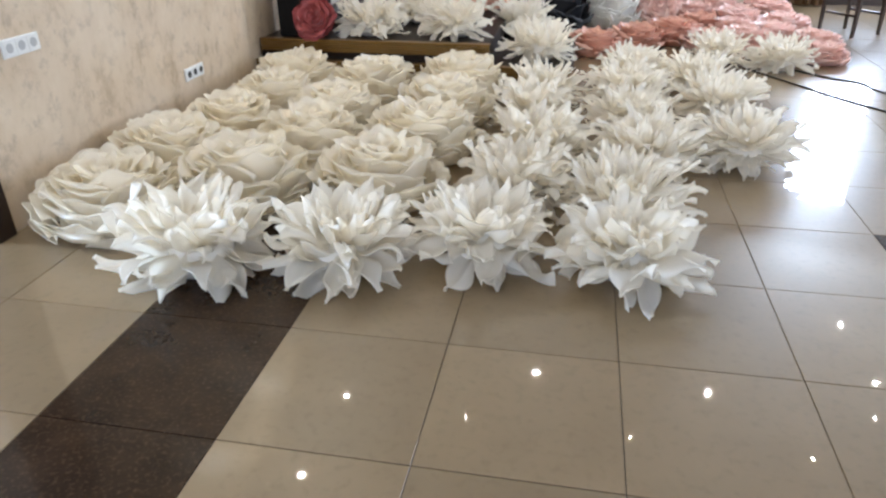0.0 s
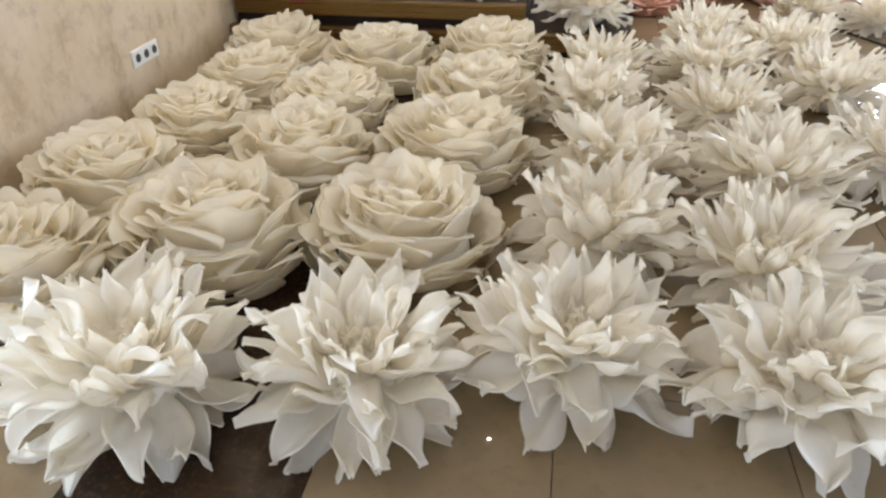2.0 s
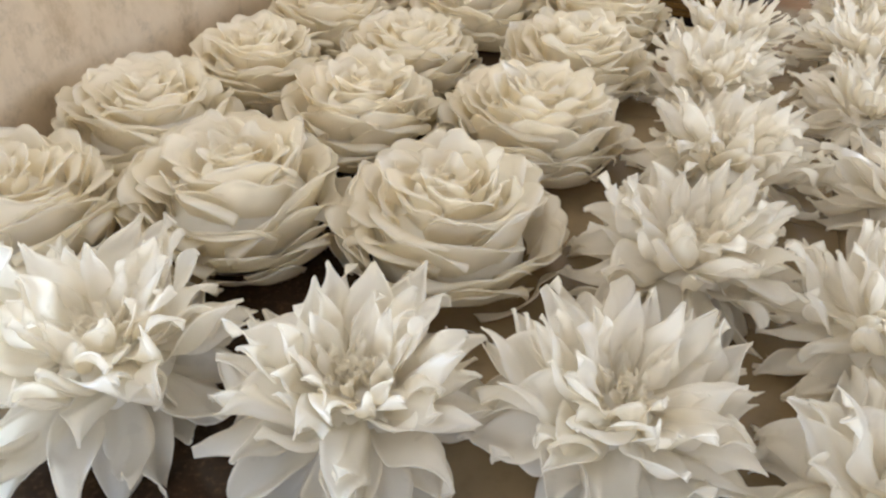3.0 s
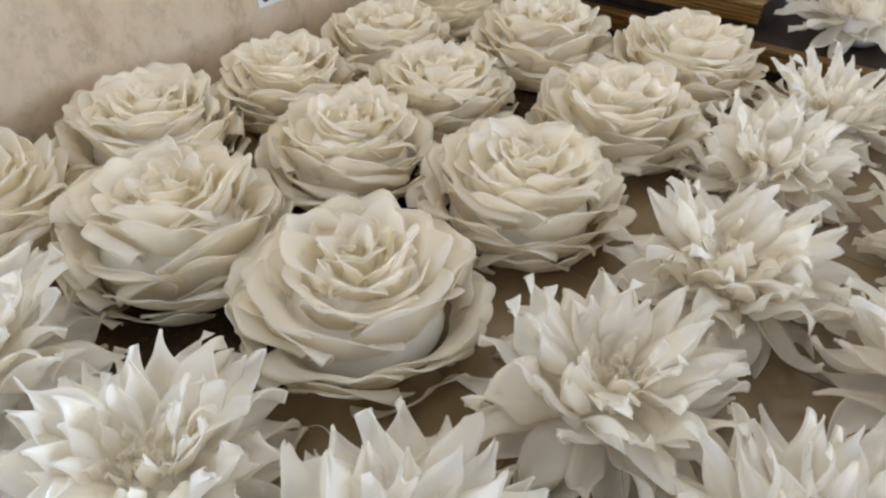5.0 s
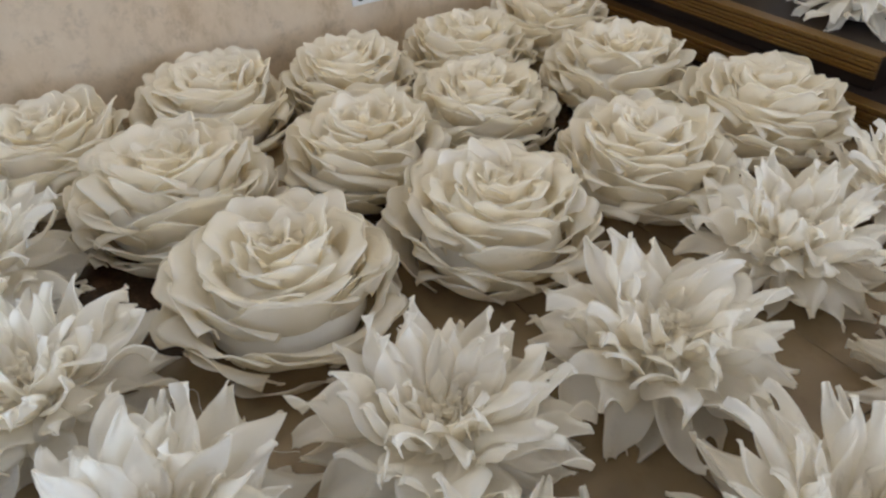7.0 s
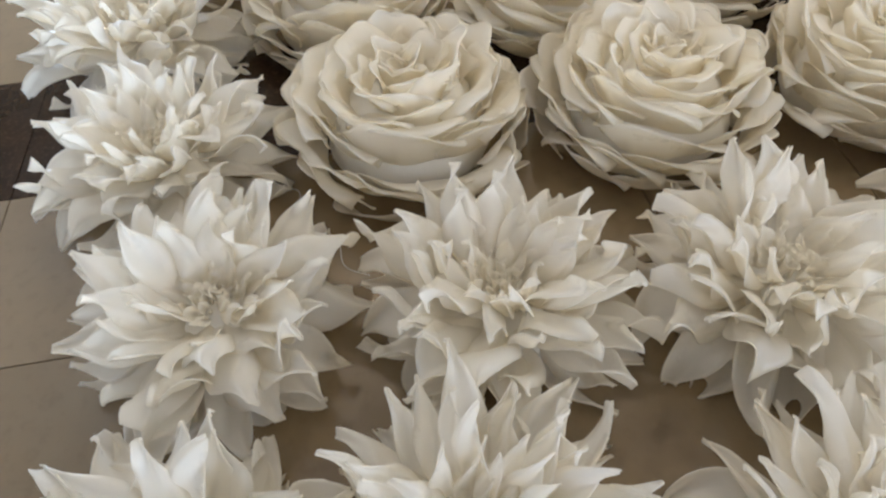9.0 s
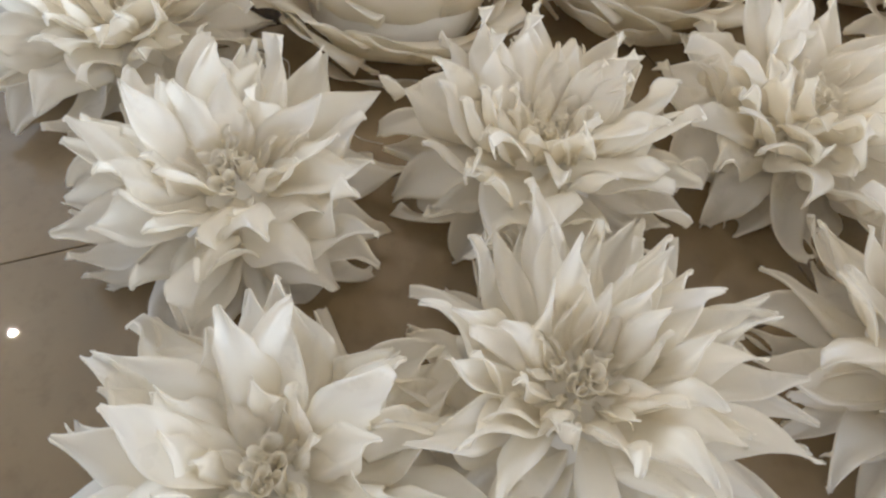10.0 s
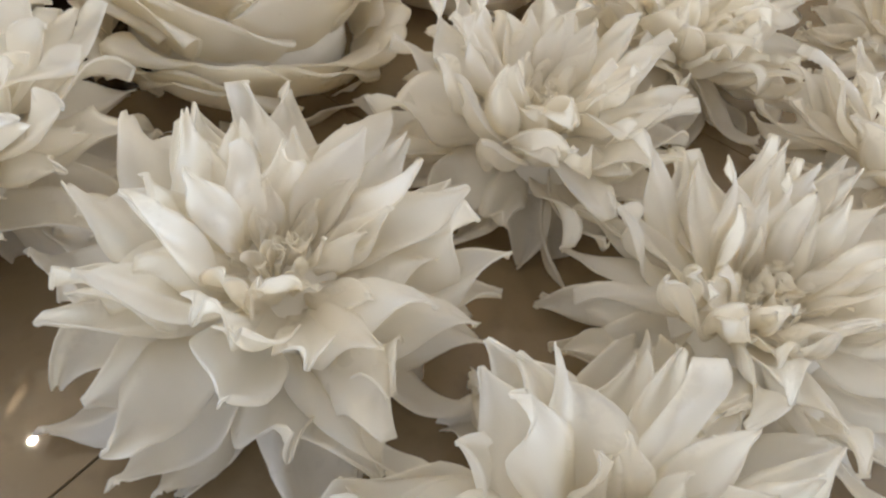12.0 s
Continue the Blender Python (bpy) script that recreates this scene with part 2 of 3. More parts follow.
def wall_with_window(name, axis, at, thick, a0, a1, w0, w1, z0, z1, mat, label):
    """A wall across the given axis, with one opening from w0 to w1 and z0 to z1."""
    bm = bmesh.new()
    for b0, b1, c0, c1 in ((a0, w0, 0, CEIL), (w1, a1, 0, CEIL), (w0, w1, 0, z0), (w0, w1, z1, CEIL)):
        if axis == "y":
            box(b0, b1, at, at + thick, c0, c1, bm=bm)
        else:
            box(at, at + thick, b0, b1, c0, c1, bm=bm)
    return structure(name, bm, mat, label, "wall")


def window(name, axis, at, w0, w1, z0, z1, panes):
    win = thing(name, "tall white-framed window with clear glass", "window")
    tagged(win, kind="structure")

    def put(kind, b0, b1, c0, c1, d0, d1, mat, parent, bevel=0.004):
        bm = box(b0, b1, at + d0, at + d1, c0, c1, bevel) if axis == "y" else box(at + d0, at + d1, b0, b1, c0, c1, bevel)
        return part(kind, bm, mat, parent)
    step = (w1 - w0) / panes
    for k in range(panes + 1):
        put("window_frame", w0 + k * step - 0.03, w0 + k * step + 0.03, z0, z1, -0.03, 0.03, WHITE_PLASTIC, win)
    put("window_frame", w0, w1, z0 - 0.03, z0 + 0.03, -0.026, 0.026, WHITE_PLASTIC, win)
    put("window_frame", w0, w1, z1 - 0.03, z1 + 0.03, -0.026, 0.026, WHITE_PLASTIC, win)
    for k in range(panes):
        g = put("pane", w0 + k * step + 0.03, w0 + (k + 1) * step - 0.03, z0 + 0.03, z1 - 0.03, -0.003, 0.003, GLASS, win, 0)
        g.visible_shadow = False


wall_with_window("wall_south", "y", -6.2, 0.2, -6.2, 7.2, -3.0, 3.8, 0.8, 2.7, CREAM_WALL, "cream plastered wall with a long window")
wall_with_window("wall_west", "x", -6.2, 0.2, -6.0, 0.5, -0.6, 0.45, 0.8, 2.7, CREAM_WALL, "cream plastered wall with a window")
wall_with_window("wall_north", "y", 8.4, 0.2, -2.5, 4.7, 3.5, 4.4, 0.9, 2.7, CREAM_WALL, "beige plastered wall with a curtained window")
# the opening in this stretch is added for the north-east fill lamp
wall_with_window("wall_north_east", "y", 8.4, 0.2, 4.7, 7.2, 5.0, 6.8, 0.9, 2.7, CREAM_WALL, "beige plastered wall with an added window for fill light")
# unseen east wall, its long opening added to hold the fill lamp
wall_with_window("wall_east", "x", 7.0, 0.2, -6.0, 8.4, 0.5, 6.5, 0.8, 2.7, CREAM_WALL, "cream plastered wall, out of view, with added windows")
window("window_1", "y", -6.1, -3.0, 3.8, 0.8, 2.7, 5)
window("window_2", "x", -6.1, -0.6, 0.45, 0.8, 2.7, 1)
window("window_3", "y", 8.5, 3.5, 4.4, 0.9, 2.7, 1)
# added window, set round the north-east fill lamp
window("fill_window_north", "y", 8.5, 5.0, 6.8, 0.9, 2.7, 2)
# added window panes behind the east fill lamp
window("fill_window_east", "x", 7.1, 0.5, 6.5, 0.8, 2.7, 5)
slab("wall_annex", -6.2, -2.5, 0.5, 0.7, 0, CEIL, CREAM_WALL, "cream plastered wall of the side room")

# plaster wall beside the flowers, with a softly rounded end towards the stage
WX = -2.2
slab("wall_plaster", WX - 0.3, WX, 0.52, 3.12, 0, CEIL, PLASTER, "beige marbled Venetian plaster wall")
bm = bmesh.new()
arc = [(WX - 0.12 * (1 - math.cos(a)), 3.12 + 0.30 * math.sin(a)) for a in np.linspace(0, math.pi / 2, 9)]
low = [bm.verts.new((x, y, 0)) for x, y in arc + [(WX - 0.3, 3.42), (WX - 0.3, 3.12)]]
high = [bm.verts.new((v.co.x, v.co.y, CEIL)) for v in low]
for k in range(len(low)):
    bm.faces.new((low[k], low[(k + 1) % len(low)], high[(k + 1) % len(low)], high[k]))
structure("wall_corner", bm, PLASTER, "rounded end of the beige plaster wall", "wall")
slab("wall_return", WX - 0.3, WX - 0.12, 3.42, 4.4, 0, CEIL, PLASTER, "beige plaster wall end beside the loudspeaker")
slab("wall_stage", WX - 0.3, WX - 0.12, 4.4, 8.4, 0, CEIL, WHITE_WALL, "pale wall beside the stage")
door_post = structure("door_frame", box(WX - 0.32, WX + 0.02, 0.41, 0.52, 0, 2.3, 0.006), DARK_WOOD, "dark brown wooden door post at the wall's end", "door frame")

# ---- flowers ----
WIDTHS = {
    "broad": ((0, 0.12, 0.30, 0.48, 0.62, 0.74, 0.84, 0.93, 1), (0.38, 0.58, 0.90, 1.0, 0.93, 0.70, 0.44, 0.25, 0.15)),
    "narrow": ((0, 0.15, 0.35, 0.52, 0.68, 0.8, 0.9, 1), (0.50, 0.70, 0.96, 1.0, 0.80, 0.54, 0.30, 0.14)),
}


def petal_mesh(grid, thick, mat):
    """A petal of soft foam sheet from a grid of points (rows from root to rim), its three free edges turned over in a rounded hem."""
    g = np.asarray(grid, float)
    nv, nu = g.shape[:2]
    n = np.cross(np.gradient(g, axis=0), np.gradient(g, axis=1))
    n /= np.linalg.norm(n, axis=-1, keepdims=True) + 1e-9
    points = g.reshape(-1, 3).tolist()
    faces = [(i * nu + j, i * nu + j + 1, (i + 1) * nu + j + 1, (i + 1) * nu + j) for i in range(nv - 1) for j in range(nu - 1)]
    rim = [(i, 0) for i in range(nv)] + [(nv - 1, j) for j in range(1, nu)] + [(i, nu - 1) for i in range(nv - 2, -1, -1)]
    last = [i * nu + j for i, j in rim]
    for out, down in ((0.0012, 0.45), (-0.0045, 1.0)):
        fresh = []
        for i, j in rim:
            inner = g[min(i, nv - 2), min(max(j, 1), nu - 2)]
            way = g[i, j] - inner
            way /= np.linalg.norm(way) + 1e-9
            fresh.append(len(points))
            points.append((g[i, j] + way * out - n[i, j] * thick * down).tolist())
        faces += [(last[k], last[k + 1], fresh[k + 1], fresh[k]) for k in range(len(rim) - 1)]
        last = fresh
    me = bpy.data.meshes.new("petal")
    me.from_pydata(points, [], faces)
    me.materials.append(mat)
    me.shade_smooth()
    return me


def pointed_petal(style, length, half, cup, bend, tip, seed):
    """A cupped petal along +x: full in the middle, drawn out into a folded finger-like tip, its edges softly waved and rolled."""
    rng = random.Random(seed)
    nv, nu = 19, 11
    ph = [rng.uniform(0, 6.28) for _ in range(6)]
    twist, side = rng.uniform(-0.95, 0.95), rng.uniform(-0.16, 0.16)
    roll = (rng.choice((0.0, 0.6, 1.5)), rng.choice((0.0, 0.6, 1.5)))
    ripple, hook = rng.uniform(0.12, 0.38), rng.uniform(-1.3, 1.3)
    close = rng.uniform(0.8, 2.0)
    vs, us = np.linspace(0, 1, nv), np.linspace(-1, 1, nu)
    angle = bend * (1.6 * vs - 0.2) - tip * np.clip((vs - 0.58) / 0.42, 0, 1) ** 1.6 + 0.30 * np.sin(5.2 * vs + ph[3])
    dx, dz = np.cos(angle), np.sin(angle)
    x = np.concatenate([[0], np.cumsum((dx[1:] + dx[:-1]) / 2)]) * length / (nv - 1)
    z = np.concatenate([[0], np.cumsum((dz[1:] + dz[:-1]) / 2)]) * length / (nv - 1)
    grid = np.zeros((nv, nu, 3))
    for i, v in enumerate(vs):
        w = half * np.interp(v, *WIDTHS[style])
        arc = cup * (1.25 - 0.5 * v) + close * max(0.0, (v - 0.7) / 0.3) ** 1.5
        for j, u in enumerate(us):
            a = abs(u)
            y = w * math.sin(arc * u) / arc
            lift = w * (1 - math.cos(arc * u)) / arc
            edge = max(0.0, a - 0.45) / 0.55
            lift -= roll[0 if u < 0 else 1] * w * 0.5 * edge ** 2 * math.sin(math.pi * min(1.0, 0.08 + v))
            lift += ripple * half * math.sin(7.5 * v + ph[1] + (2.1 if u > 0 else 0)) * a * a * (0.3 + v)
            lift += 0.15 * half * math.sin(6 * v + ph[2] + 2.4 * u) + 0.06 * half * math.cos(4.0 * u + ph[4] + 2 * v)
            y *= 1 + 0.10 * math.sin(7 * v + ph[5] + 1.5 * u)
            t = twist * v * v
            y, lift = y * math.cos(t) - lift * math.sin(t), y * math.sin(t) + lift * math.cos(t)
            nx, nz = -math.sin(angle[i]), math.cos(angle[i])
            grid[i, j] = (x[i] + nx * lift, y + length * (side * v * v + hook * 0.45 * max(0.0, v - 0.7) ** 1.5), z[i] + nz * lift)
    return petal_mesh(grid, 0.0040, FOAM)


def rose_petal(radius, top, height, span, lip, inset, seed):
    """A broad rose petal round the z axis, full and smooth, its rim softly waved and rolled outwards."""
    rng = random.Random(seed)
    nv, nu = 15, 19
    ph = [rng.uniform(0, 6.28) for _ in range(6)]
    skew, cusp, keen = rng.uniform(0.008, 0.018), rng.uniform(-0.5, 0.5), rng.choice((0.0, 0.004, 0.014))
    lip *= rng.uniform(0.7, 1.5)
    drop, shoulder = rng.uniform(0.25, 0.42), rng.uniform(2.6, 4.2)
    grid = np.zeros((nv, nu, 3))
    for i, v in enumerate(np.linspace(0, 1, nv)):
        for j, u in enumerate(np.linspace(-1, 1, nu)):
            a = abs(u)
            reach = v * (1 - drop * a ** shoulder)
            curl = max(0.0, (v - 0.55) / 0.45)
            turn = lip * (0.8 + 0.5 * math.sin(2.1 * u + ph[0]))
            r = radius - inset * (1 - reach) ** 1.7 + turn * math.sin(1.9 * curl ** 1.5)
            z = top - height * (1 - reach) - turn * (1 - math.cos(1.9 * curl ** 1.5)) * 0.8
            wave = 0.013 * math.sin(4.0 * u + ph[1]) + 0.008 * math.sin(8.0 * u + ph[2])
            pinch = keen * math.exp(-((u - cusp) / 0.16) ** 2)
            z += v * v * (wave + 0.5 * pinch)
            r += v * v * (0.8 * wave + 1.3 * pinch) + skew * u
            r += 0.005 * math.sin(3.0 * v + 3.6 * u + ph[3]) + 0.002 * math.sin(7.5 * u + 2.5 * v + ph[5]) + 0.008 * (1 - a * a) * (v - v * v) * 4 * min(1, radius / 0.15)
            th = u * span / 2 * (0.70 + 0.30 * math.sin(math.pi * min(1, 0.15 + 0.6 * v)))
            r = max(r, 0.004)
            grid[i, j] = (r * math.cos(th), r * math.sin(th), z)
    return petal_mesh(grid, 0.0042, FOAM)


# rings of a rose: petals, rim radius, rim height, petal height, overlap, lip, inset
ROSE_RINGS = (
    (2, 0.020, 0.288, 0.060, 1.5, 0.003, 0.006),
    (3, 0.042, 0.300, 0.080, 1.6, 0.009, 0.010),
    (4, 0.072, 0.305, 0.100, 1.6, 0.015, 0.018),
    (5, 0.104, 0.308, 0.120, 1.6, 0.020, 0.020),
    (6, 0.140, 0.306, 0.135, 1.6, 0.025, 0.028),
    (6, 0.176, 0.298, 0.145, 1.6, 0.028, 0.032),
    (7, 0.210, 0.285, 0.150, 1.55, 0.030, 0.034),
    (7, 0.242, 0.254, 0.150, 1.55, 0.032, 0.036),
    (8, 0.269, 0.213, 0.140, 1.55, 0.034, 0.040),
    (8, 0.290, 0.163, 0.122, 1.5, 0.032, 0.044),
    (9, 0.303, 0.106, 0.094, 1.45, 0.016, 0.046),
)
ROSE_MESHES = [[rose_petal(r, z, h, 2 * math.pi / n * over, lip, inset, 100 * k + s) for s in range(6)]
               for k, (n, r, z, h, over, lip, inset) in enumerate(ROSE_RINGS)]
ROSE_CORE = mesh_of("core", lathe([(0.20, 0.0), (0.222, 0.045), (0.212, 0.10), (0.182, 0.155), (0.135, 0.20), (0.08, 0.222), (0.02, 0.222)]), FOAM, True)


def dress(ob, mat):
    ob.material_slots[0].link = "OBJECT"
    ob.material_slots[0].material = mat
    return ob


def rose(x, y, z, size, turn, seed, mat, label, group, lean=(0, 0), flat=1.0, category="artificial flower", name="giant_rose"):
    rng = random.Random(seed)
    base = pose(x, y, z, lean[0], lean[1], turn) @ Matrix.Diagonal((size, size, size * flat, 1))
    fl = thing(name, label, category, group, base)
    dress(part("core", ROSE_CORE, None, fl), CORE_IVORY if mat is FOAM else mat)
    start = 0.0
    for (n, rim, *_), meshes in zip(ROSE_RINGS, ROSE_MESHES):
        start += rng.uniform(20, 60)
        for k in range(n):
            ob = dress(part("petal", rng.choice(meshes), None, fl), mat)
            s = rng.uniform(0.96, 1.05)
            ob.matrix_local = pose(0, 0, rng.uniform(-0.016, 0.016) * min(1.0, rim / 0.15), rng.uniform(-5, 5), rng.uniform(-6, 6), start + 360 / n * k + rng.uniform(-11, 11)) @ Matrix.Diagonal((s, s, rng.uniform(0.93, 1.07), 1))
    return fl


# petal sets of a dahlia: style, half width per length, cup, extra lift of the upright petals, share of petals
DAHLIA_KINDS = {
    "broad": ("broad", 0.245, 0.62, 2, 1.15),
    "mid": ("broad", 0.205, 0.66, 9, 1.3),
    "spiky": ("narrow", 0.155, 0.75, 8, 1.5),
}
DAHLIA_MESHES = {}
for kind, (style, wide, cup, *_) in DAHLIA_KINDS.items():
    DAHLIA_MESHES[kind] = [
        [pointed_petal(style, 0.28, 0.28 * wide * (0.88 + 0.05 * (s % 5)), cup * (0.75 + 0.12 * (s % 4)), low + 0.10 * (s % 4), curl + 0.32 * (s % 5), 31 * s + len(kind) + int(100 * low)) for s in range(12)]
        for low, curl in ((0.30, 0.1), (0.05, -0.5))]

# layers of a dahlia from the floor up: petals, lift in degrees, root radius, root height, length, upright set or spread set
DAHLIA_LAYERS = (
    (12, -21, 0.085, 0.088, 0.94, 1),
    (12, -7, 0.088, 0.104, 0.98, 1),
    (12, 7, 0.082, 0.120, 0.96, 0),
    (12, 20, 0.072, 0.134, 0.90, 0),
    (10, 33, 0.062, 0.146, 0.78, 0),
    (8, 42, 0.052, 0.154, 0.60, 0),
    (6, 40, 0.044, 0.160, 0.36, 0),
    (5, 42, 0.036, 0.164, 0.23, 0),)
DAHLIA_CORE = mesh_of("core", lathe([(0.10, 0.0), (0.13, 0.035), (0.15, 0.08), (0.13, 0.125), (0.08, 0.158), (0.01, 0.168)]), FOAM, True)
FLORETS = []
for k in range(5):
    rng = random.Random(60 + k)
    wrap, flare = rng.uniform(4.2, 5.8), rng.uniform(0.004, 0.010)
    tube = [[((0.006 + flare * v * v + 0.002 * u) * math.cos(wrap * u), (0.006 + flare * v * v + 0.002 * u) * math.sin(wrap * u), 0.046 * v * (1 - 0.18 * math.sin(5 * u + k)))
             for u in np.linspace(0, 1, 11)] for v in np.linspace(0, 1, 6)]
    FLORETS.append(petal_mesh(tube, 0.0016, FOAM))


def dahlia(x, y, z, size, turn, seed, kind, mat, label, group, lean=(0, 0), squash=1.0, name="giant_dahlia"):
    rng = random.Random(seed)
    fl = thing(name, label, "artificial flower", group, pose(x, y, z, lean[0], lean[1], turn) @ Matrix.Diagonal((size, size, size * squash, 1)))
    dress(part("core", DAHLIA_CORE, None, fl), CORE_IVORY)
    start = 0.0
    tilt, share = DAHLIA_KINDS[kind][3:]
    for n, lift, r0, z0, length, spread in DAHLIA_LAYERS:
        n = round(n * share)
        start += 180 / n + rng.uniform(-8, 8)
        for k in range(n):
            ob = dress(part("petal", rng.choice(DAHLIA_MESHES[kind][spread]), None, fl), mat)
            s = length * rng.uniform(0.84, 1.12)
            up = lift + rng.uniform(-11, 11) + (0 if spread else tilt)
            root = pose(0, 0, 0, 0, 0, start + 360 / n * k + rng.uniform(-9, 9))
            ob.matrix_local = root @ pose(r0, 0, z0 + rng.uniform(-0.008, 0.008), rng.uniform(-26, 26), -up, rng.uniform(-12, 12)) @ Matrix.Diagonal((s, s * rng.uniform(0.88, 1.14), s, 1))
    for k in range(12):
        a, r = k * 2.4, 0.0105 * math.sqrt(k)
        ob = dress(part("floret", rng.choice(FLORETS), None, fl), mat)
        ob.matrix_local = pose(r * math.cos(a), r * math.sin(a), 0.167, rng.uniform(-14, 14) - 500 * r * math.sin(a), rng.uniform(-14, 14) + 500 * r * math.cos(a), rng.uniform(0, 360))
    return fl


ROSES = ((-1.80, 0.72, 1.06), (-1.24, 1.06, 1.10), (-0.575, 1.19, 1.08), (-1.84, 1.38, 1.04), (-1.15, 1.76, 1.0), (-0.50, 1.89, 1.07), (-1.77, 1.99, 0.95),
         (-1.18, 2.32, 0.98), (-0.49, 2.55, 1.02), (-1.74, 2.62, 0.97), (-1.80, 3.18, 1.02), (-1.12, 3.03, 1.05), (-0.49, 3.20, 1.06))
for k, (x, y, s) in enumerate(ROSES):
    rng = random.Random(k + 5)
    rose(x, y, 0, s, rng.uniform(0, 360), 50 + k, FOAM, "giant ivory foam rose lying on the tiled floor", "ivory roses on the floor")

DAHLIAS = ((-1.17, 0.37, 1.1, "mid"), (-0.55, 0.50, 1.0, "mid"), (0.025, 0.667, 1.0, "broad"), (0.655, 0.624, 1.0, "broad"), (0.13, 1.31, 1.0, "mid"),
           (0.65, 1.16, 1.04, "spiky"), (0.19, 1.94, 1.0, "broad"), (0.82, 1.84, 1.06, "spiky"), (0.73, 2.55, 0.95, "spiky"), (1.374, 2.09, 0.98, "spiky"), (0.10, 2.59, 0.95, "mid"),
           (0.76, 3.16, 1.0, "spiky"), (1.355, 2.96, 1.0, "spiky"), (0.15, 3.16, 0.92, "spiky"), (1.29, 3.68, 0.95, "spiky"), (0.82, 3.85, 0.95, "spiky"))
for k, (x, y, s, kind) in enumerate(DAHLIAS):
    rng = random.Random(k + 70)
    look_of = {"broad": "giant white foam dahlia with broad cupped petals on the tiled floor", "mid": "giant white foam dahlia with pointed petals on the tiled floor",
               "spiky": "giant white foam dahlia with narrow spiky petals on the tiled floor"}[kind]
    dahlia(x, y, 0, s, rng.uniform(0, 360), 200 + k, kind, FOAM_WHITE, look_of, "white dahlias on the floor", (rng.uniform(-4, 4), rng.uniform(-4, 4)))

# ---- stage ----
def stage_step(name, x0, x1, y0, y1, z0, z1, label):
    st = thing(name, label, "stage")
    tagged(st, kind="structure")
    part("deck", box(x0, x1, y0 + 0.02, y1, z0, z1 - 0.004, 0.004), BROWN_STAGE, st)
    nosing = bmesh.new()
    for k in range(5):
        zz = z1 - 0.012 - 0.019 * k
        box(x0, x1 + 0.004, y0 - 0.004 * (k % 2), y0 + 0.019, zz - 0.008, zz + 0.008, 0.004, bm=nosing)
    part("gold_nosing", nosing, GOLD, st, "ribbed aged gold edge moulding")
    part("gold_lip", box(x0, x1 + 0.006, y0 - 0.008, y0 + 0.06, z1 - 0.004, z1 + 0.006, 0.003), GOLD, st, "gold edge strip")
    return st


stage_step("stage_step_low", -2.3, 0.35, 3.56, 5.4, 0.0, 0.15, "low dark stage step with a gold edge")
stage_step("stage_step_high", -2.3, -0.33, 3.68, 8.4, 0.15, 0.30, "dark brown stage platform with a ribbed gold edge")

SPEAKER = thing("loudspeaker", "tall black loudspeaker standing on the stage", "loudspeaker", m=pose(-1.985, 3.98, 0.30, 0, 0, -8))
part("cabinet", box(-0.155, 0.155, -0.2, 0.2, 0, 1.25, 0.010), BLACK_BOX, SPEAKER)
for z, r in ((0.62, 0.06), (0.98, 0.125)):
    part("driver_ring", cylinder(r, r, 0, 0.012, pose(0, -0.2, z, 90, 0, 0), 32), DARK_PLASTIC, SPEAKER)
    part("cone", cylinder(r * 0.8, r * 0.3, 0, 0.016, pose(0, -0.2, z, 90, 0, 0), 32), RUBBER, SPEAKER)

for k, (x, y, z, s, kind) in enumerate(((-1.40, 4.0, 0.302, 0.98, "mid"), (-0.66, 4.06, 0.302, 0.98, "spiky"), (-1.10, 4.66, 0.30, 0.92, "spiky"), (-0.18, 5.0, 0.15, 1.05, "spiky"), (0.06, 3.93, 0.152, 1.0, "spiky"))):
    dahlia(x, y, z, s, 40 * k, 300 + k, kind, FOAM_WHITE, "giant white foam dahlia resting on the stage", "white dahlias on the stage")
rose(-0.72, 5.55, 0.30, 1.15, 20, 400, SALMON, "large salmon fabric rose lying on the stage", "", flat=0.8)
rose(-1.80, 3.74, 0.45, 0.56, 0, 401, ROSE_RED, "dusty red ruffled rose leaning against the loudspeaker", "", lean=(62, 0), flat=0.8)
rose(-1.80, 4.62, 0.30, 0.75, 0, 402, GREY_PETAL, "dark grey ruffled flower lying on the stage", "", flat=0.5)

# ---- far flowers beside the stage ----
rose(0.06, 6.0, 0.0, 1.35, 0, 410, BLACK_PETAL, "large black ruffled flower lying on the floor", "", flat=1.15)
for k, (x, y, s) in enumerate(((0.52, 4.95, 0.92), (0.93, 5.32, 0.92), (1.30, 5.62, 0.98), (1.62, 6.1, 0.9), (1.95, 5.95, 0.85), (2.55, 6.35, 0.85), (2.30, 5.75, 0.85), (1.98, 5.45, 0.85),
                               (2.52, 4.85, 0.75), (2.0, 7.4, 0.95), (2.55, 7.3, 0.95), (1.68, 6.9, 0.9), (2.1, 6.65, 0.9), (1.45, 7.6, 0.95), (2.62, 5.4, 0.8), (1.6, 5.3, 0.8))):
    rose(x, y, 0, s, 33 * k, 420 + k, PINK if k > 3 else SALMON, "pale pink fabric rose lying on the floor" if k > 3 else "salmon pink fabric rose lying on the floor", "pink roses on the floor", flat=0.75)
rose(1.22, 6.5, 0.22, 0.72, 0, 440, PINK, "pale pink fabric rose propped upright among others", "", lean=(70, 0), flat=0.8)
for k, (x, y) in enumerate(((1.62, 4.66), (2.12, 4.52))):
    dahlia(x, y, 0, 0.9, 50 * k, 450 + k, "spiky", FOAM_WHITE, "white foam dahlia on the floor beside pink roses", "white dahlias beside the pink roses")

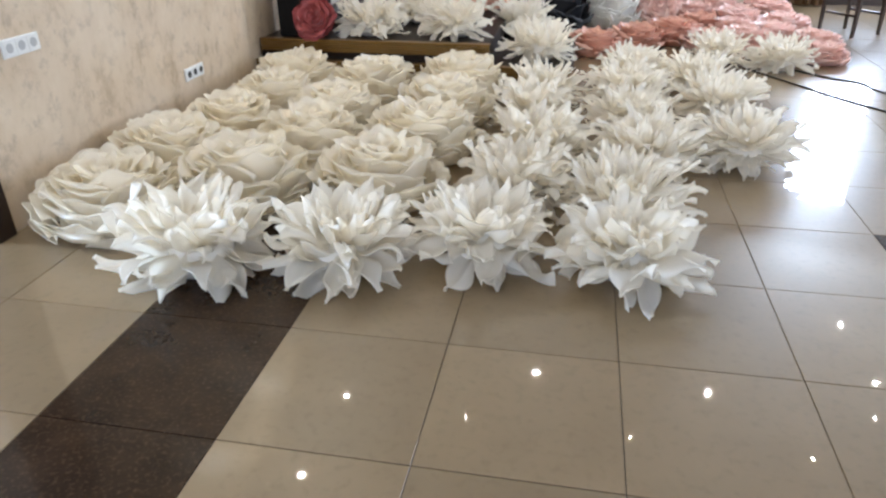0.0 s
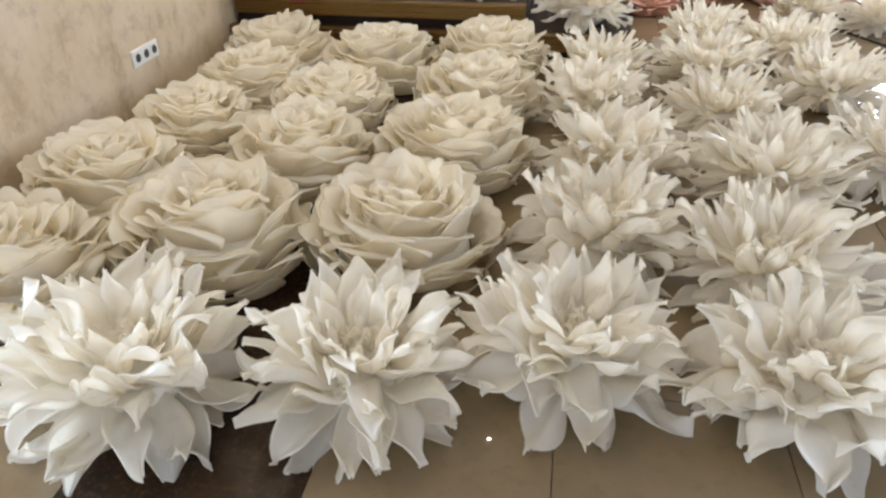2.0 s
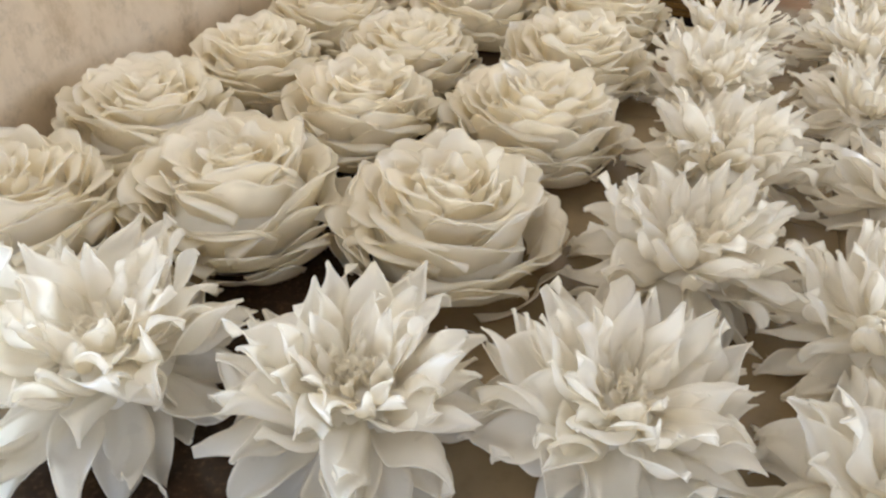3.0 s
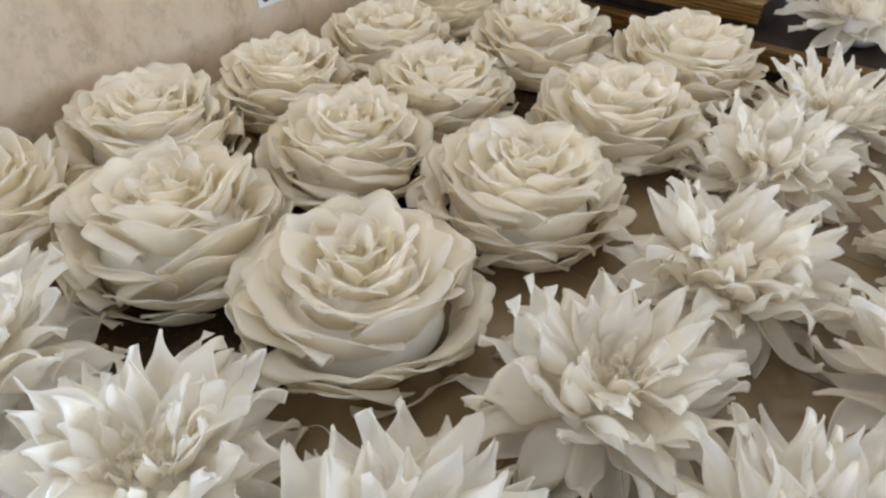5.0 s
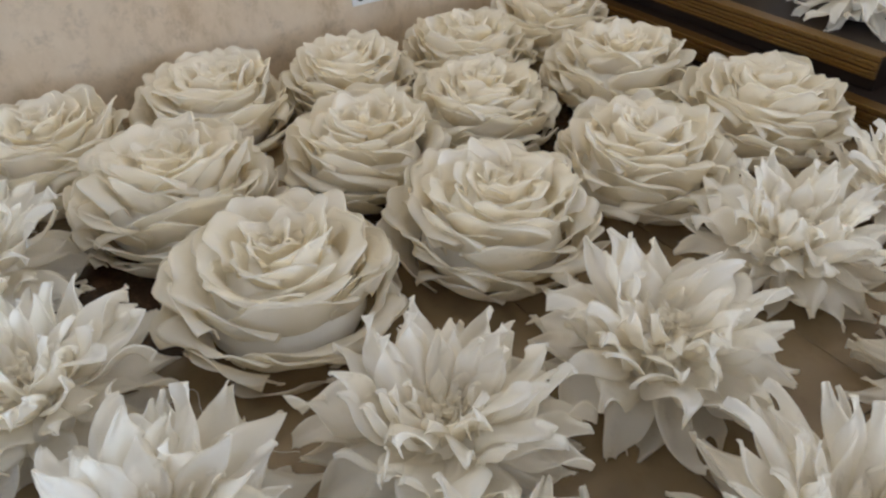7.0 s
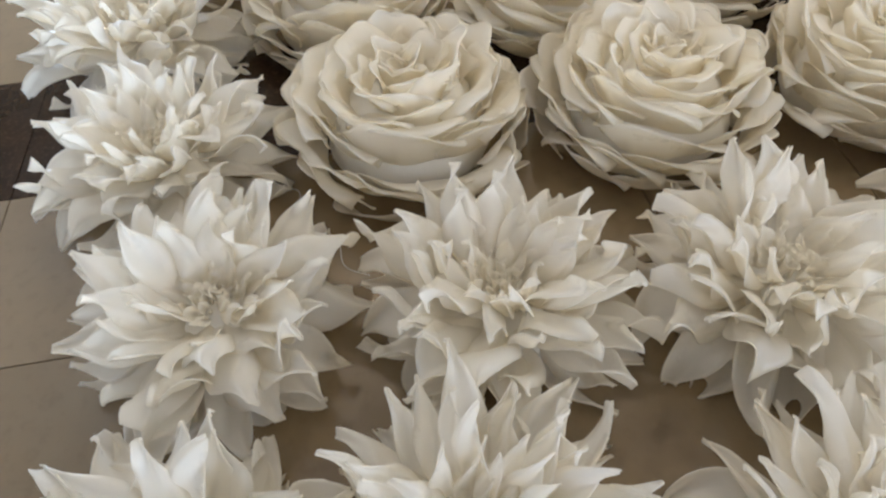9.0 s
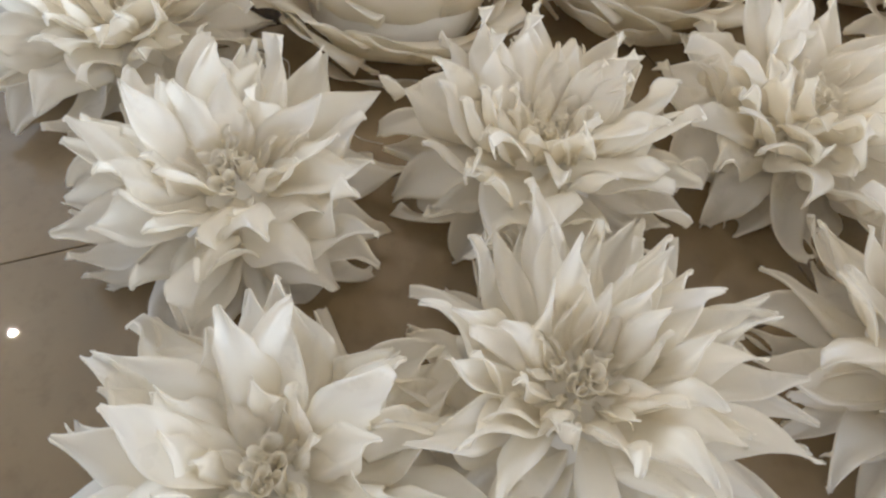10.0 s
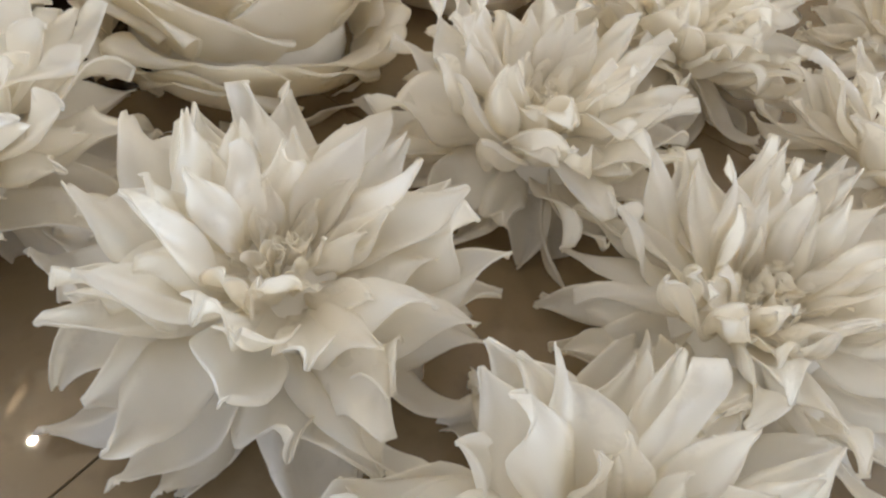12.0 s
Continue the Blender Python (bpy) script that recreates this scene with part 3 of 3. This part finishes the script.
# ---- wall fittings ----
def socket_strip(y, z, insert, shade):
    st = thing("wall_socket", "white triple wall socket on the plaster wall", "socket", "sockets on the plaster wall", pose(WX, y, z))
    part("plate", box(0, 0.010, -0.122, 0.122, -0.042, 0.042, 0.003), WHITE_PLASTIC, st)
    for k in (-1, 0, 1):
        part("socket_insert", cylinder(0.024, 0.022, 0.008, 0.0135, pose(0, k * 0.078, 0, 0, 90, 0), 24), insert, st, shade + " round socket insert")
        part("socket_rim", box(0.0102, 0.0125, k * 0.078 - 0.035, k * 0.078 + 0.035, -0.035, 0.035, 0.001), WHITE_PLASTIC, st)


socket_strip(2.365, 0.333, DARK_PLASTIC, "dark")
socket_strip(0.885, 0.81, GREY_PLASTIC, "pale grey")

pic = thing("framed_picture", "dark picture in a silver-gilt moulded frame on the wall", "picture", m=pose(WX, 2.71, 0.88))
for k, (d, w0, w1) in enumerate(((0.030, 0.0, 0.028), (0.022, 0.028, 0.052), (0.034, 0.052, 0.075))):
    for b0, b1, c0, c1 in ((-0.40 + w0, 0.40 - w0, w0, w1), (-0.40 + w0, 0.40 - w0, 1.0 - w1, 1.0 - w0), (-0.40 + w0, -0.40 + w1, w1, 1.0 - w1), (0.40 - w1, 0.40 - w0, w1, 1.0 - w1)):
        part("frame_moulding", box(0.001, d, b0, b1, c0, c1, 0.005), SILVER_GILT, pic)
part("canvas", box(0.001, 0.012, -0.325, 0.325, 0.075, 0.925), PICTURE, pic, "dark mottled canvas")

# ---- ceiling lamps ----
def downlight(x, y, r):
    lamp = thing("ceiling_downlight", "recessed warm ceiling spotlight, lit", "ceiling lamp", "ceiling spotlights", pose(x, y, CEIL))
    bm = lathe([(r, -0.001), (r + 0.022, -0.002), (r + 0.022, -0.010), (r, -0.010)], 24)
    part("trim_ring", bm, SILVER_GILT, lamp)
    part("lamp_glass", lathe([(r * 0.96, -0.017), (r * 0.9, -0.021), (r * 0.4, -0.025)], 20), LAMP_GLASS, lamp, "glowing lamp glass")


for x, y, r in SPOTS + SMALL_SPOTS:
    downlight(x, y, r)

# ---- chairs, bag and cables ----
def chair(m, label):
    ch = thing("dining_chair", label, "chair", "dark wooden chairs", m)
    for sx in (-1, 1):
        for sy in (-1, 1):
            top = 0.44 if sy < 0 else 1.0
            bm = bmesh.new()
            for z0, z1, s0 in ((0, top, 0),):
                v = [(sx * 0.20 - h, sy * 0.20 - g, 0) for h, g in ((-0.016, -0.010), (0.016, -0.010), (0.016, 0.010), (-0.016, 0.010))]
                u = [(sx * 0.19 - h, sy * (0.19 if sy < 0 else 0.24) - g, top) for h, g in ((-0.021, -0.021), (0.021, -0.021), (0.021, 0.021), (-0.021, 0.021))]
                a, b = [bm.verts.new(p) for p in v], [bm.verts.new(p) for p in u]
                for k in range(4):
                    bm.faces.new((a[k], b[k], b[(k + 1) % 4], a[(k + 1) % 4]))
                bm.faces.new(a)
                bm.faces.new(b[::-1])
            part("leg", bm, DARK_WOOD, ch)
    for x0, x1, y0, y1 in ((-0.19, 0.19, -0.205, -0.180), (-0.19, 0.19, 0.185, 0.210), (-0.205, -0.180, -0.19, 0.19), (0.180, 0.205, -0.19, 0.19)):
        part("seat_rail", box(x0, x1, y0, y1, 0.37, 0.44, 0.004), DARK_WOOD, ch)
    part("stretcher", box(-0.195, -0.175, -0.18, 0.18, 0.20, 0.225, 0.003), DARK_WOOD, ch)
    part("stretcher", box(0.175, 0.195, -0.18, 0.18, 0.20, 0.225, 0.003), DARK_WOOD, ch)
    part("seat", box(-0.215, 0.215, -0.215, 0.20, 0.44, 0.49, 0.02, 3), SEAT_CLOTH, ch, "pale upholstered seat pad")
    for z in (0.62, 0.78, 0.94):
        part("back_slat", box(-0.19, 0.19, 0.205, 0.225, z - 0.03, z + 0.03, 0.004), DARK_WOOD, ch)
    return ch


chair(pose(3.21, 6.33, 0, 0, 0, 35), "dark wooden chair with a pale seat near the window")
chair(pose(3.30, 4.52, 0, 0, 0, 75), "dark wooden chair with a plastic bag on its back")

bag = thing("plastic_bag", "knotted translucent yellow plastic bag hanging from a chair", "plastic bag", m=pose(3.02, 4.33, 0.22))
rng = random.Random(9)
rows = []
for i, v in enumerate(np.linspace(0, 1, 16)):
    rad = np.interp(v, (0, 0.06, 0.2, 0.42, 0.65, 0.84, 0.93, 1.0), (0.04, 0.12, 0.20, 0.225, 0.16, 0.06, 0.022, 0.06))
    rows.append([(rad * math.cos(a) * (1 + 0.06 * math.sin(7 * a + 3 * v)) * 0.8, rad * math.sin(a) * (1 + 0.05 * math.sin(11 * a)), 0.44 * v - 0.02 * math.cos(3 * a) * (1 - v)) for a in np.linspace(0, 2 * math.pi, 33)])
part("bag_body", sheet_mesh("bag_body", rows, 0.0015, BAG), None, bag)
for s in (-1, 1):
    loop = [[(0.01 * s + 0.02 * s * math.sin(math.pi * v) + e * 0.02, 0.03 * s * math.sin(math.pi * v), 0.43 + 0.16 * math.sin(math.pi * v * 0.5)) for e in (-0.5, 0.5)] for v in np.linspace(0, 1, 9)]
    part("handle_loop", sheet_mesh("handle_loop", loop, 0.0012, WHITE_PLASTIC), None, bag, "white twisted plastic handle")


def cable(points, label):
    cu = bpy.data.curves.new("floor_cable", "CURVE")
    cu.dimensions, cu.bevel_depth, cu.bevel_resolution, cu.resolution_u = "3D", 0.0065, 3, 10
    sp = cu.splines.new("BEZIER")
    sp.bezier_points.add(len(points) - 1)
    for b, (x, y) in zip(sp.bezier_points, points):
        b.co, b.handle_left_type, b.handle_right_type = (x, y, 0.0065), "AUTO", "AUTO"
    ob = new("floor_cable", cu)
    cu.materials.append(RUBBER)
    return tagged(ob, label, "cable", "cables on the floor")


cable(((1.45, 4.95), (1.82, 4.50), (2.05, 4.10), (2.31, 3.66), (2.55, 3.30), (2.80, 2.90), (3.3, 2.2), (4.6, 1.2)), "thin black cable trailing over the tiled floor")
cable(((1.9, 4.85), (2.21, 4.50), (2.46, 4.23), (2.64, 4.10), (2.72, 3.83), (3.11, 3.58), (3.9, 3.1), (5.2, 2.4)), "black cable with a bend across the tiled floor")

def thread(loops, label):
    cu = bpy.data.curves.new("nylon_thread", "CURVE")
    cu.dimensions, cu.bevel_depth, cu.bevel_resolution, cu.resolution_u = "3D", 0.0009, 1, 8
    sp = cu.splines.new("BEZIER")
    sp.bezier_points.add(len(loops) - 1)
    for b, co in zip(sp.bezier_points, loops):
        b.co, b.handle_left_type, b.handle_right_type = co, "AUTO", "AUTO"
    cu.materials.append(WHITE_PLASTIC)
    return tagged(new("nylon_thread", cu), label, "thread")


thread(((-0.46, 0.80, 0.001), (-0.40, 0.855, 0.045), (-0.33, 0.85, 0.03), (-0.27, 0.89, 0.001), (-0.20, 0.95, 0.035), (-0.13, 0.96, 0.02), (-0.10, 1.02, 0.001)), "thin pale nylon thread curling on the tiled floor")

# ---- back of the hall ----
def hanging(name, x0, x1, y, z0, z1, folds, depth, mat, label):
    cols, rows = folds * 8, 9
    g = [[(x0 + (x1 - x0) * j / cols + 0.01 * math.sin(5 * i + j), y + depth * (0.6 + 0.4 * i / rows) * math.sin(2 * math.pi * folds * j / cols + 0.25 * math.sin(i)), z1 + (z0 - z1) * i / rows) for j in range(cols + 1)] for i in range(rows + 1)]
    ob = part(name, sheet_mesh(name, g, 0.003, mat), None)
    return tagged(ob, label, "curtain")


hanging("curtain", 2.78, 2.98, 8.20, 0.01, 2.9, 3, 0.05, CURTAIN_DARK, "dark green pleated curtain hanging beside the window")
hanging("curtain", 3.0, 3.5, 8.22, 0.01, 2.9, 5, 0.05, CURTAIN, "golden brown pleated curtain hanging at the window")
hanging("curtain", 4.40, 4.85, 8.22, 0.01, 2.9, 5, 0.05, CURTAIN, "golden brown pleated curtain hanging at the window")
hanging("pink_drape", -1.05, -0.10, 7.9, 0.31, 2.2, 6, 0.07, PINK_DRAPE, "bright pink fabric drape hanging behind the stage")
slab("dado_panel", 3.05, 7.0, 8.34, 8.4, 0, 0.85, DARK_WOOD, "dark wooden dado panel under the window", "wall panel")

rose(0.68, 6.45, 0.0, 1.12, 40, 460, NET, "white ruffled tulle pompom standing on the floor", "", flat=1.45, name="tulle_pompom", category="tulle pompom")

# ---- floor tiles ----
TILE = 0.6
TILE_A = mesh_of("tile", box(0.0015, TILE - 0.0015, 0.0015, TILE - 0.0015, -0.02, 0.0, 0.0012, 1), BEIGE_TILE)
TILE_B = mesh_of("tile", box(0.0015, TILE - 0.0015, 0.0015, TILE - 0.0015, -0.02, 0.0, 0.0012, 1), DARK_TILE)


def is_dark(i, j):
    return i == -2 or (j == 1 and i >= 3)


far = {False: bmesh.new(), True: bmesh.new()}
for i in range(-10, 12):
    for j in range(-10, 14):
        if -5 <= i <= 6 and -4 <= j <= 11:
            ob = part("tile", TILE_B if is_dark(i, j) else TILE_A, None, floor)
            ob.location = (i * TILE, j * TILE, 0)
        else:
            box(i * TILE + 0.0015, (i + 1) * TILE - 0.0015, j * TILE + 0.0015, (j + 1) * TILE - 0.0015, -0.02, 0.0, bm=far[is_dark(i, j)])
for dark, bm in far.items():
    tagged(part("far_tiles", bm, DARK_TILE if dark else BEIGE_TILE, floor), kind="stuff")
